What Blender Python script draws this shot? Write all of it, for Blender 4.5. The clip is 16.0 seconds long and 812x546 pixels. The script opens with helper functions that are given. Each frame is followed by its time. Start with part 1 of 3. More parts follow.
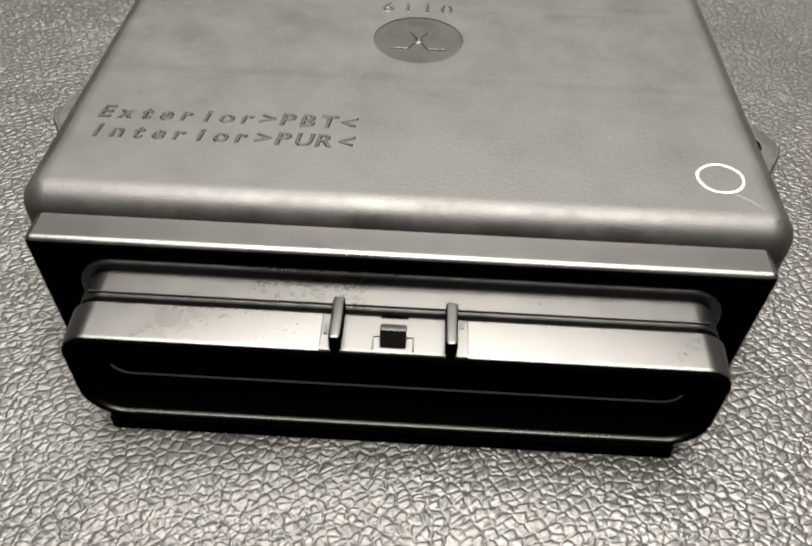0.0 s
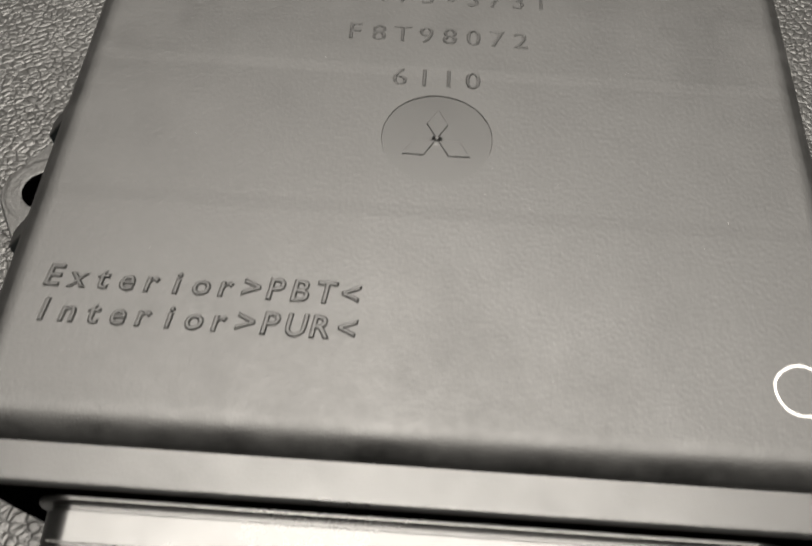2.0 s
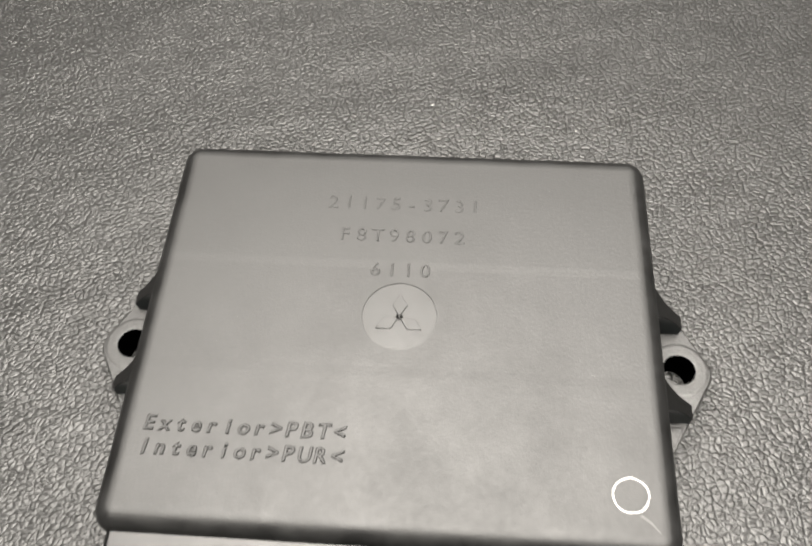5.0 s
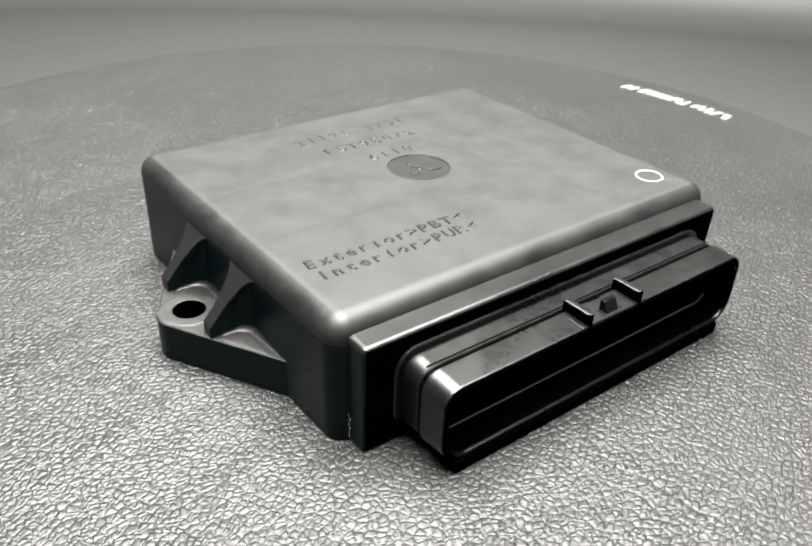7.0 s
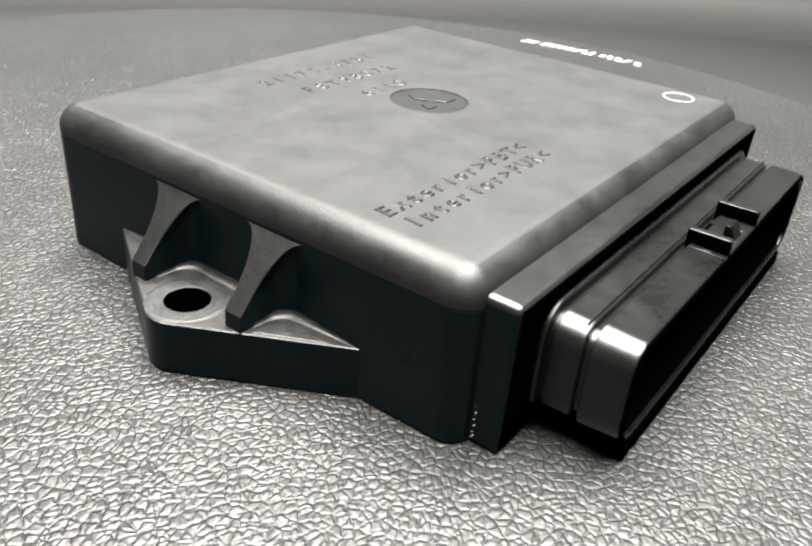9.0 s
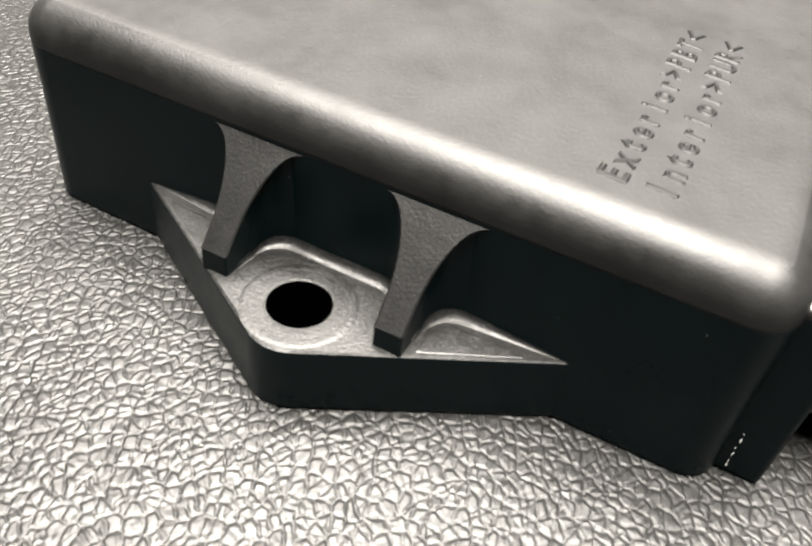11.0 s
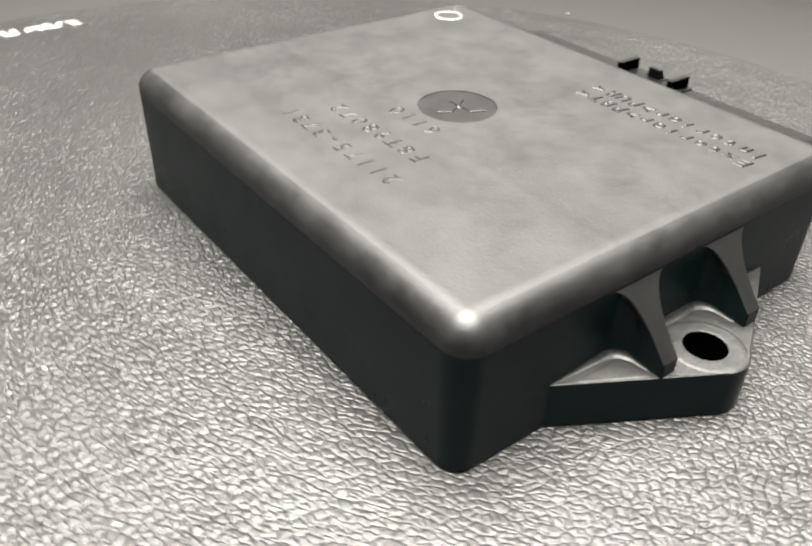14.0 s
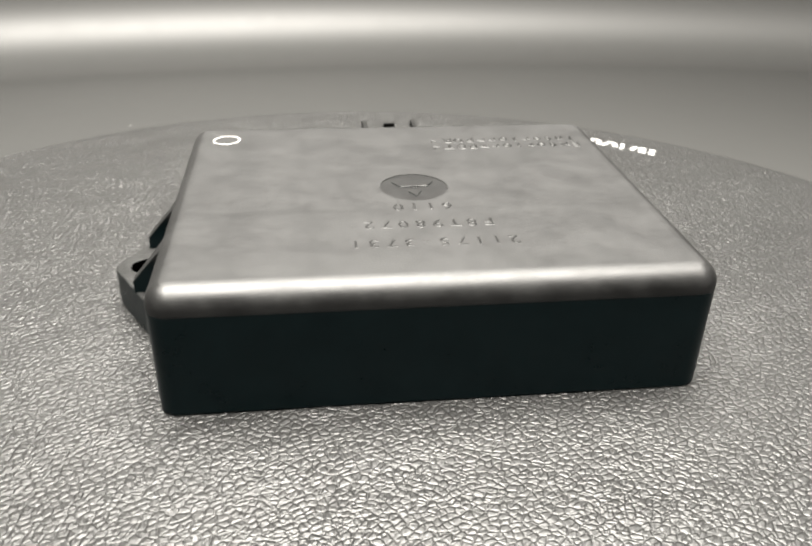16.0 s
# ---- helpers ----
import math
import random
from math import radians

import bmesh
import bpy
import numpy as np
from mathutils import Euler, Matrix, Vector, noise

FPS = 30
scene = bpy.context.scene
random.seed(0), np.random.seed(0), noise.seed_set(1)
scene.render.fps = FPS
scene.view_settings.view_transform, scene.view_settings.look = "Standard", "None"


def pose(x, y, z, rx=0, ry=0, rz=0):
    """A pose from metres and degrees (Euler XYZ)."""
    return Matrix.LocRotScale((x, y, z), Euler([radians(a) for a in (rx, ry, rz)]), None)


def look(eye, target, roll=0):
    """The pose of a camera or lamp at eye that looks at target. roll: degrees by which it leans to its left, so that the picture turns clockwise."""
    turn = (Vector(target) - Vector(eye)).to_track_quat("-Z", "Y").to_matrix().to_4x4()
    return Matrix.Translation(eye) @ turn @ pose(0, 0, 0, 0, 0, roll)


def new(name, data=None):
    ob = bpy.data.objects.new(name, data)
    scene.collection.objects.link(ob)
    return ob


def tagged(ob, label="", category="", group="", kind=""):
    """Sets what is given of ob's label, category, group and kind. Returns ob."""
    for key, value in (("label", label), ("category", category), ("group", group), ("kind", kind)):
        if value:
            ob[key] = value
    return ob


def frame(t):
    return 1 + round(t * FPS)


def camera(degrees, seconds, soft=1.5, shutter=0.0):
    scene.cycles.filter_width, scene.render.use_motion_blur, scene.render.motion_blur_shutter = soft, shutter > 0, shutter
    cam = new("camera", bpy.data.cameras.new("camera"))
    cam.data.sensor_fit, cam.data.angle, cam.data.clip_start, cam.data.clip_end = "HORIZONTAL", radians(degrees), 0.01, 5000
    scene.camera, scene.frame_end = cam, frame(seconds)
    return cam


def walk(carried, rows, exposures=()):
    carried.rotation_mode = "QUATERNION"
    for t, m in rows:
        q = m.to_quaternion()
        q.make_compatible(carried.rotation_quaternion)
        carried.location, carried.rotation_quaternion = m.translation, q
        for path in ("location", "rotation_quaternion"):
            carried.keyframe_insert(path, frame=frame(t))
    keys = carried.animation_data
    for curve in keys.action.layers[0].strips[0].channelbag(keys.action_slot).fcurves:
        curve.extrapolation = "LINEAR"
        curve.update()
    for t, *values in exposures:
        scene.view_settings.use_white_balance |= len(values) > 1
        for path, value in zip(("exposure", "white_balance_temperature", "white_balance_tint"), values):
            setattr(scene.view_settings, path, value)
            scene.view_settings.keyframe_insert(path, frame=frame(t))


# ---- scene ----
cam = camera(53.93, 16.0, soft=2.0, shutter=0.4)
cam.data.dof.use_dof, cam.data.dof.focus_distance, cam.data.dof.aperture_fstop = True, 0.155, 64.0
PATH = [
    (0, (0.00308, -0.14683, 0.11627), (-0.00013, -0.00787, -0.02754), 2.05),
    (0.5, (0.00082, -0.12702, 0.11714), (-0.00113, -0.00229, -0.03918), 2.50),
    (1, (-0.00038, -0.11212, 0.12583), (-0.00203, -0.00197, -0.04109), 2.65),
    (1.5, (-0.00258, -0.09881, 0.13320), (-0.00417, 0.00493, -0.03779), 3.10),
    (2, (-0.00145, -0.08375, 0.13456), (-0.00401, 0.01601, -0.03876), 2.45),
    (2.5, (-0.00077, -0.06674, 0.13804), (-0.00548, 0.02795, -0.03806), 0.70),
    (3, (-0.00147, -0.05642, 0.13601), (-0.00490, 0.04451, -0.03662), 1.30),
    (3.2, (-0.00084, -0.05175, 0.13465), (-0.00437, 0.05015, -0.03741), 1.05),
    (5.3, (0.01264, -0.10497, 0.21365), (0.00157, -0.00224, 0.04241), -2.79),
    (5.5, (0.00270, -0.11732, 0.21655), (0.00090, -0.01127, 0.04699), 0.66),
    (6, (-0.03145, -0.15023, 0.20780), (-0.01382, -0.03233, 0.04722), 0.11),
    (6.5, (-0.09381, -0.17106, 0.16454), (-0.03392, -0.03630, 0.02943), -1.24),
    (7, (-0.13343, -0.16368, 0.12385), (-0.02686, -0.02934, 0.02091), 2.43),
    (7.5, (-0.15883, -0.14014, 0.10577), (-0.02750, -0.02004, 0.01452), 2.69),
    (8, (-0.16342, -0.11991, 0.10171), (-0.02040, -0.01411, 0.01031), 2.87),
    (8.5, (-0.15379, -0.11097, 0.09479), (-0.00908, -0.00956, 0.00112), 3.97),
    (9, (-0.14989, -0.09970, 0.08810), (-0.00648, -0.00109, -0.01044), 4.85),
    (9.5, (-0.14410, -0.08037, 0.08412), (-0.00089, 0.00843, -0.02360), 5.36),
    (9.7, (-0.14277, -0.07415, 0.08213), (-0.00173, 0.01257, -0.03007), 5.13),
    (11.8, (-0.12971, -0.01596, 0.08056), (0.00702, 0.01932, -0.06084), 8.22),
    (12, (-0.13132, -0.01059, 0.08313), (0.00804, 0.01802, -0.05745), 8.17),
    (12.5, (-0.13755, -0.00054, 0.08955), (0.00674, 0.01644, -0.04791), 5.50),
    (13, (-0.14719, 0.02586, 0.09489), (0.00525, 0.01186, -0.03382), 4.15),
    (13.5, (-0.14656, 0.07063, 0.09813), (0.00128, 0.01295, -0.02359), 3.53),
    (14, (-0.12788, 0.11564, 0.10555), (0.00064, 0.01450, -0.00957), 1.97),
    (14.5, (-0.09382, 0.16116, 0.11161), (-0.00024, 0.02163, 0.00310), 1.47),
    (15, (-0.04618, 0.19247, 0.11476), (0.00320, 0.02820, 0.01193), 1.38),
    (15.5, (0.00466, 0.20640, 0.11652), (0.01048, 0.03172, 0.01930), 1.94),
    (16, (0.02835, 0.19930, 0.11512), (0.00526, 0.02548, 0.01892), 1.36),
]
walk(cam, [(t, look(eye, target, roll)) for t, eye, target, roll in PATH], exposures=[
    (0.0, -0.66, 6750, 10), (0.5, -0.98, 6750, 10), (1.0, -1.26, 6760, 10), (1.5, -1.43, 6740, 10), (2.0, -1.34, 6700, 10), (2.5, -1.41, 6680, 10), (3.0, -1.38, 6650, 10),
    (5.5, -1.12, 6580, 10), (6.0, -1.02, 6520, 10), (6.5, -0.71, 6390, 9), (7.0, -0.25, 6280, 8), (8.5, -0.15, 6330, 8), (9.5, -0.18, 6460, 9),
    (12.0, -0.39, 6680, 10), (12.5, -0.45, 6680, 10), (13.5, -0.27, 6620, 10), (14.0, -0.1, 6520, 10), (15.0, -0.16, 6520, 9), (16.0, -0.26, 6540, 9)])

# ---------------------------------------------------------------- light
world = bpy.data.worlds.new("world")
scene.world = world
world.use_nodes = True
world.node_tree.nodes["Background"].inputs[0].default_value = (0.5, 0.5, 0.48, 1)
world.node_tree.nodes["Background"].inputs[1].default_value = 0.05

lamp_data = bpy.data.lights.new("overhead_lamp", "AREA")
lamp_data.shape, lamp_data.size, lamp_data.energy = "DISK", 0.96, 250.0
lamp_data.color = (1.0, 0.958, 0.89)
lamp = new("overhead_lamp", lamp_data)
lamp.matrix_world = pose(0.012, 0.04, 0.90)
lamp["kind"] = "structure"

# ---------------------------------------------------------------- materials
MM = 0.001


def base(name, colour, rough, metallic=0.0, specular=0.5):
    m = bpy.data.materials.new(name)
    m.use_nodes = True
    nt = m.node_tree
    b = nt.nodes["Principled BSDF"]
    b.inputs["Base Color"].default_value = (*colour, 1)
    b.inputs["Roughness"].default_value = rough
    b.inputs["Metallic"].default_value = metallic
    b.inputs["Specular IOR Level"].default_value = specular
    return m, nt, b


def node(nt, kind, **values):
    n = nt.nodes.new(kind)
    for key, value in values.items():
        if key in n.inputs:
            n.inputs[key].default_value = value
    return n


def coords(nt):
    return nt.nodes.new("ShaderNodeTexCoord").outputs["Object"]


def noise_tex(nt, vec, scale, detail=3.0, rough=0.55):
    n = node(nt, "ShaderNodeTexNoise", Scale=scale, Detail=detail, Roughness=rough)
    nt.links.new(vec, n.inputs["Vector"])
    return n.outputs["Fac"]


def ramp(nt, fac, lo, hi, a, b, smooth=False):
    n = nt.nodes.new("ShaderNodeMapRange")
    n.interpolation_type = "SMOOTHSTEP" if smooth else "LINEAR"
    n.inputs["From Min"].default_value, n.inputs["From Max"].default_value = lo, hi
    n.inputs["To Min"].default_value, n.inputs["To Max"].default_value = a, b
    nt.links.new(fac, n.inputs["Value"])
    return n.outputs["Result"]


def mix_colour(nt, fac, a, b):
    n = nt.nodes.new("ShaderNodeMix")
    n.data_type = "RGBA"
    nt.links.new(fac, n.inputs[0])
    n.inputs[6].default_value, n.inputs[7].default_value = (*a, 1), (*b, 1)
    return n.outputs[2]


def bump(nt, height, strength, distance, normal=None):
    n = node(nt, "ShaderNodeBump", Strength=strength, Distance=distance)
    nt.links.new(height, n.inputs["Height"])
    if normal is not None:
        nt.links.new(normal, n.inputs["Normal"])
    return n.outputs["Normal"]


def math_node(nt, op, *values):
    """One arithmetic node; each value is a socket or a number."""
    n = nt.nodes.new("ShaderNodeMath")
    n.operation = op
    for k, v in enumerate(values):
        if isinstance(v, (int, float)):
            n.inputs[k].default_value = v
        else:
            nt.links.new(v, n.inputs[k])
    return n.outputs[0]


def vector_node(nt, op, *values):
    n = nt.nodes.new("ShaderNodeVectorMath")
    n.operation = op
    for k, v in enumerate(values):
        if isinstance(v, tuple):
            n.inputs[k].default_value = v
        else:
            nt.links.new(v, n.inputs[k])
    return n.outputs["Value"] if op == "DOT_PRODUCT" else n.outputs["Vector"]


def mapped(nt, vec, turn, scale):
    """Turned by an angle about z, then stretched along the turned axes."""
    n = node(nt, "ShaderNodeMapping")
    n.vector_type = "TEXTURE"
    n.inputs["Rotation"].default_value, n.inputs["Scale"].default_value = (0, 0, turn), scale
    nt.links.new(vec, n.inputs["Vector"])
    return n.outputs[0]


def voronoi(nt, vec, scale, feature):
    n = node(nt, "ShaderNodeTexVoronoi", Scale=scale)
    n.feature, n.voronoi_dimensions = feature, "2D"
    n.inputs["Randomness"].default_value = 0.85
    nt.links.new(vec, n.inputs["Vector"])
    return n


def plastic(name, colour, rough, grain, spread=0.08, specular=0.5, grain_scale=2600.0, seams=(), bloom=1.45, scuff=0.0):
    """Moulded black plastic: fine grain, smudges in the gloss, slight grey bloom."""
    m, nt, b = base(name, colour, rough, specular=specular)
    vec = coords(nt)
    smudge = noise_tex(nt, vec, 95.0, 8.0, 0.68)
    cloud = noise_tex(nt, vec, 26.0, 3.0)
    fine = noise_tex(nt, vec, grain_scale, 2.0, 0.6)
    add = nt.nodes.new("ShaderNodeMath")
    add.operation = "ADD"
    nt.links.new(ramp(nt, smudge, 0.3, 0.7, -spread, spread), add.inputs[0])
    nt.links.new(ramp(nt, cloud, 0.35, 0.65, rough - spread / 2, rough + spread / 2), add.inputs[1])
    mottle = ramp(nt, noise_tex(nt, vec, 620.0, 3.0, 0.6), 0.3, 0.7, -spread, spread)
    nt.links.new(math_node(nt, "MULTIPLY_ADD", mottle, 0.55, add.outputs[0]), b.inputs["Roughness"])
    light = tuple(min(1.0, c * bloom) for c in colour)
    tone = mix_colour(nt, ramp(nt, smudge, 0.35, 0.75, 0.0, 1.0), colour, light)
    if scuff:
        # pale rubbed specks
        rub = nt.nodes.new("ShaderNodeMix")
        rub.data_type = "RGBA"
        nt.links.new(ramp(nt, noise_tex(nt, vec, 2100.0, 4.0, 0.75), 0.48, 0.72, 0.0, 1.0), rub.inputs[0])
        nt.links.new(tone, rub.inputs[6])
        rub.inputs[7].default_value = (scuff, scuff, scuff * 0.97, 1)
        tone = rub.outputs[2]
    nt.links.new(tone, b.inputs["Base Color"])
    normal = bump(nt, fine, grain, 0.00008)
    for y0, rise in seams:
        # a faint moulding seam across the lid at y0
        cut = nt.nodes.new("ShaderNodeSeparateXYZ")
        nt.links.new(vec, cut.inputs[0])
        off = nt.nodes.new("ShaderNodeMath")
        off.operation, off.inputs[1].default_value = "SUBTRACT", y0
        nt.links.new(cut.outputs["Y"], off.inputs[0])
        normal = bump(nt, ramp(nt, off.outputs[0], -0.0012, 0.0012, 0.0, 1.0), 1.0, rise, normal)
    nt.links.new(normal, b.inputs["Normal"])
    return m


def leather(name, colour, rough):
    """Black pebbled leather: flat tilted scales between fine crossing creases, longer wrinkles, broad waves and pores. Heights in metres."""
    m, nt, b = base(name, colour, rough, specular=0.32)
    vec = coords(nt)
    warp = node(nt, "ShaderNodeTexNoise", Scale=200.0, Detail=3.0)
    nt.links.new(vec, warp.inputs["Vector"])
    shift = vector_node(nt, "MULTIPLY_ADD", warp.outputs["Color"], (0.0018, 0.0018, 0.0), vec)
    fray = node(nt, "ShaderNodeTexNoise", Scale=900.0, Detail=2.0)
    nt.links.new(vec, fray.inputs["Vector"])
    shift = vector_node(nt, "MULTIPLY_ADD", fray.outputs["Color"], (0.00045, 0.00045, 0.0), shift)
    skin = mapped(nt, shift, 0.45, (1.14, 0.9, 1.0))
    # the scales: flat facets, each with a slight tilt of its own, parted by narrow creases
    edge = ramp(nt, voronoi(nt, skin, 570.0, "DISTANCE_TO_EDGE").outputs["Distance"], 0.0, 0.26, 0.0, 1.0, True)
    cell = voronoi(nt, skin, 570.0, "F1")
    off = vector_node(nt, "SUBTRACT", skin, cell.outputs["Position"])
    lean = vector_node(nt, "SUBTRACT", cell.outputs["Color"], (0.5, 0.5, 0.5))
    tilt = math_node(nt, "MULTIPLY", vector_node(nt, "DOT_PRODUCT", off, lean), 0.05)
    # two families of long wrinkles that cross, deeper in some patches than in others
    height = tilt
    for turn, stretch, scale, patch in ((0.52, 3.2, 500.0, 55.0), (-0.56, 3.0, 470.0, 62.0), (1.45, 2.6, 360.0, 48.0)):
        line = ramp(nt, voronoi(nt, mapped(nt, shift, turn, (stretch, 1.0, 1.0)), scale, "DISTANCE_TO_EDGE").outputs["Distance"], 0.0, 0.2, 0.0, 1.0, True)
        depth = ramp(nt, noise_tex(nt, vec, patch, 2.0), 0.35, 0.65, 0.00002, 0.0001)
        height = math_node(nt, "MULTIPLY_ADD", line, depth, height)
    waves = noise_tex(nt, mapped(nt, vec, 0.3, (2.5, 0.67, 1.0)), 22.0, 2.0)
    lumps = noise_tex(nt, vec, 240.0, 3.0)
    pores = noise_tex(nt, vec, 2600.0, 2.0)
    for part_height, amount in ((edge, 0.00012), (waves, 0.0017), (lumps, 0.00011), (pores, 0.000004)):
        height = math_node(nt, "MULTIPLY_ADD", part_height, amount, height)
    nt.links.new(bump(nt, height, 0.95, 1.0), b.inputs["Normal"])
    wear = noise_tex(nt, vec, 9.0, 4.0, 0.6)
    nt.links.new(ramp(nt, wear, 0.3, 0.7, rough - 0.06, rough + 0.08), b.inputs["Roughness"])
    # the creases are darkened in the base colour too, besides the relief
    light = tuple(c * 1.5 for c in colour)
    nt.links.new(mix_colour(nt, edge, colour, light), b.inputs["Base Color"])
    return m


PLASTIC = plastic("black_grained_plastic", (0.0005, 0.0005, 0.0005), 0.43, 0.6, 0.04, 0.32)
LID = plastic("black_lid_plastic", (0.0005, 0.0005, 0.0005), 0.56, 0.55, 0.042, 0.36, grain_scale=1500.0, bloom=8.0, seams=((0.0157, 0.00005), (-0.0136, -0.00004)))
# for upright faces: smoother, with the dim teal of shade put into its tint
SIDE_SHADE = plastic("black_side_shade", (0.0006, 0.0019, 0.0022), 0.32, 0.06, 0.05, 0.105)
BEVEL = plastic("black_bevel_plastic", (0.0006, 0.0006, 0.0006), 0.475, 0.45, 0.06, 0.275, bloom=8.0)
GLYPH = plastic("black_letter_plastic", (0.0005, 0.0005, 0.0005), 0.48, 0.3, 0.03, 0.26)
# extra gloss put in for the bright line along the cap's edge
EDGE = plastic("black_shiny_edge", (0.0006, 0.0006, 0.0006), 0.32, 0.12, 0.05, 0.45)
RIB = plastic("black_gloss_plastic", (0.0004, 0.0004, 0.0004), 0.30, 0.08, 0.03, 0.13)
# shade inside and under parts, painted as a reflection-free black
SHADE_BLACK = plastic("black_shade_plastic", (0.0002, 0.0002, 0.0002), 0.4, 0.2, 0.02, 0.0)
LUG = plastic("black_lug_plastic", (0.0006, 0.0006, 0.0006), 0.43, 0.9, 0.09, 0.33, grain_scale=1900.0, scuff=0.022)
SMOOTH = plastic("black_smooth_plastic", (0.0005, 0.0005, 0.0005), 0.31, 0.12, 0.045, 0.34)
CAP = plastic("black_satin_plastic", (0.0005, 0.0005, 0.0005), 0.38, 0.25, 0.04, 0.26)
RECESS = plastic("black_polished_plastic", (0.0005, 0.0005, 0.0005), 0.45, 0.15, 0.05, 0.32)
LEATHER = leather("black_pebbled_leather", (0.0042, 0.0042, 0.0041), 0.43)
RIM = plastic("black_rim_plastic", (0.01, 0.01, 0.01), 0.45, 0.3, 0.08, 0.3)
VINYL = plastic("dark_satin_backdrop", (0.032, 0.032, 0.031), 0.5, 0.0, 0.01, 0.57, bloom=1.06)
PAINT, _nt, _b = base("white_paint_marker", (0.85, 0.84, 0.80), 0.5)
_v = noise_tex(_nt, coords(_nt), 900.0, 3.0)
_nt.links.new(mix_colour(_nt, ramp(_nt, _v, 0.3, 0.55, 0.0, 1.0), (0.13, 0.128, 0.122), (0.27, 0.265, 0.255)), _b.inputs["Base Color"])
PRINT, _nt, _b = base("white_print", (0.8, 0.8, 0.78), 0.55)
_v = noise_tex(_nt, coords(_nt), 700.0, 3.0)
_nt.links.new(mix_colour(_nt, ramp(_nt, _v, 0.3, 0.6, 0.0, 1.0), (0.03, 0.03, 0.03), (0.15, 0.15, 0.147)), _b.inputs["Base Color"])
SMEAR = plastic("thin_paint_smear", (0.018, 0.018, 0.0175), 0.45, 0.4, 0.08, 0.3)
GLINT = plastic("pale_glint_grey", (0.13, 0.13, 0.13), 0.5, 0.3, 0.05, 0.5)
LINT = base("pale_lint", (0.14, 0.14, 0.135), 0.9)[0]
WALL = base("unseen_wall_grey", (0.19, 0.19, 0.186), 0.8)[0]


# ---------------------------------------------------------------- mesh helpers
def weigh(ob):
    """Keeps large faces flat where a small bevel runs round them."""
    mod = ob.modifiers.new("weighted_normals", "WEIGHTED_NORMAL")
    mod.keep_sharp = True


def finish(name, bm, material, parent=None, label="", angle=32.0):
    bmesh.ops.recalc_face_normals(bm, faces=bm.faces)
    me = bpy.data.meshes.new(name)
    bm.to_mesh(me)
    bm.free()
    me.materials.append(material)
    me.shade_smooth()
    me.set_sharp_from_angle(angle=radians(angle))
    ob = new(name, me)
    weigh(ob)
    if parent is not None:
        ob.parent = parent
    if label:
        ob["label"] = label
    return ob


def part(name, bm, material, parent, label="", angle=32.0):
    return finish(name, bm, material, parent, label, angle)


def shaded_sides(ob, limit=0.35):
    """The upright faces take a smoother plastic with the dim teal of shade in it."""
    ob.data.materials.append(SIDE_SHADE)
    for poly in ob.data.polygons:
        if abs(poly.normal.z) < limit:
            poly.material_index = 1
    return ob


def rounded(hx, hy, r, n=7, cx=0.0, cy=0.0):
    """Outline of a rounded rectangle, counter-clockwise, in millimetres."""
    pts = []
    for sx, sy, a0 in ((1, 1, 0), (-1, 1, 90), (-1, -1, 180), (1, -1, 270)):
        for k in range(n + 1):
            a = radians(a0 + 90 * k / n)
            pts.append((cx + sx * (hx - r) + r * math.cos(a), cy + sy * (hy - r) + r * math.sin(a)))
    return pts


def circle(r, n=48, cx=0.0, cy=0.0):
    return [(cx + r * math.cos(2 * math.pi * k / n), cy + r * math.sin(2 * math.pi * k / n)) for k in range(n)]


def loft(bm, rings, closed=True):
    """Quads between rings of equal length; returns the rows of vertices. Millimetres."""
    rows = [[bm.verts.new(Vector(p) * MM) for p in ring] for ring in rings]
    for a, b in zip(rows, rows[1:]):
        for i in range(len(a) if closed else len(a) - 1):
            j = (i + 1) % len(a)
            bm.faces.new((a[i], a[j], b[j], b[i]))
    return rows


def fill(bm, *loops):
    """A flat cap between closed loops of vertices."""
    edges = []
    for loop in loops:
        for i, v in enumerate(loop):
            w = loop[(i + 1) % len(loop)]
            edges.append(bm.edges.get((v, w)) or bm.edges.new((v, w)))
    bmesh.ops.triangle_fill(bm, use_beauty=True, use_dissolve=False, edges=edges)


def block(bm, lo, hi, bevel=0.0, segments=2, shape=None):
    """A bevelled box in millimetres; shape may move its corners before the bevel."""
    made = bmesh.ops.create_cube(bm, size=1.0)["verts"]
    for v in made:
        p = [lo[k] if v.co[k] < 0 else hi[k] for k in range(3)]
        v.co = Vector(shape(*p) if shape else p) * MM
    if bevel:
        edges = list({e for v in made for e in v.link_edges})
        bmesh.ops.bevel(bm, geom=edges, offset=bevel * MM, segments=segments, affect="EDGES", profile=0.5)


def revolve(bm, profile, n=96, cx=0.0, cy=0.0):
    """A surface of revolution from (radius, height) pairs; a radius of 0 closes it."""
    rings = []
    for r, z in profile:
        rings.append([(cx + r * math.cos(2 * math.pi * k / n), cy + r * math.sin(2 * math.pi * k / n), z) for k in range(n)])
    return loft(bm, rings)


# ---------------------------------------------------------------- the setting
CX, CY = 12.0, 40.0  # middle of the turntable, in millimetres
FLOOR_Z = -201.0
BEND = 100.0  # radius of the bend where the backdrop turns up


def reach(a):
    """Distance of the backdrop from the turntable's middle: a round drum flattened on two sides."""
    total = (1 / 1750.0) ** 12
    for side in (53.0, 278.0):
        u = a - radians(side)
        if math.cos(u) > 0:
            total += (-1500.0 * math.cos(u) + math.sqrt(2700.0 ** 2 - (1500.0 * math.sin(u)) ** 2)) ** -12
    return total ** (-1 / 12)


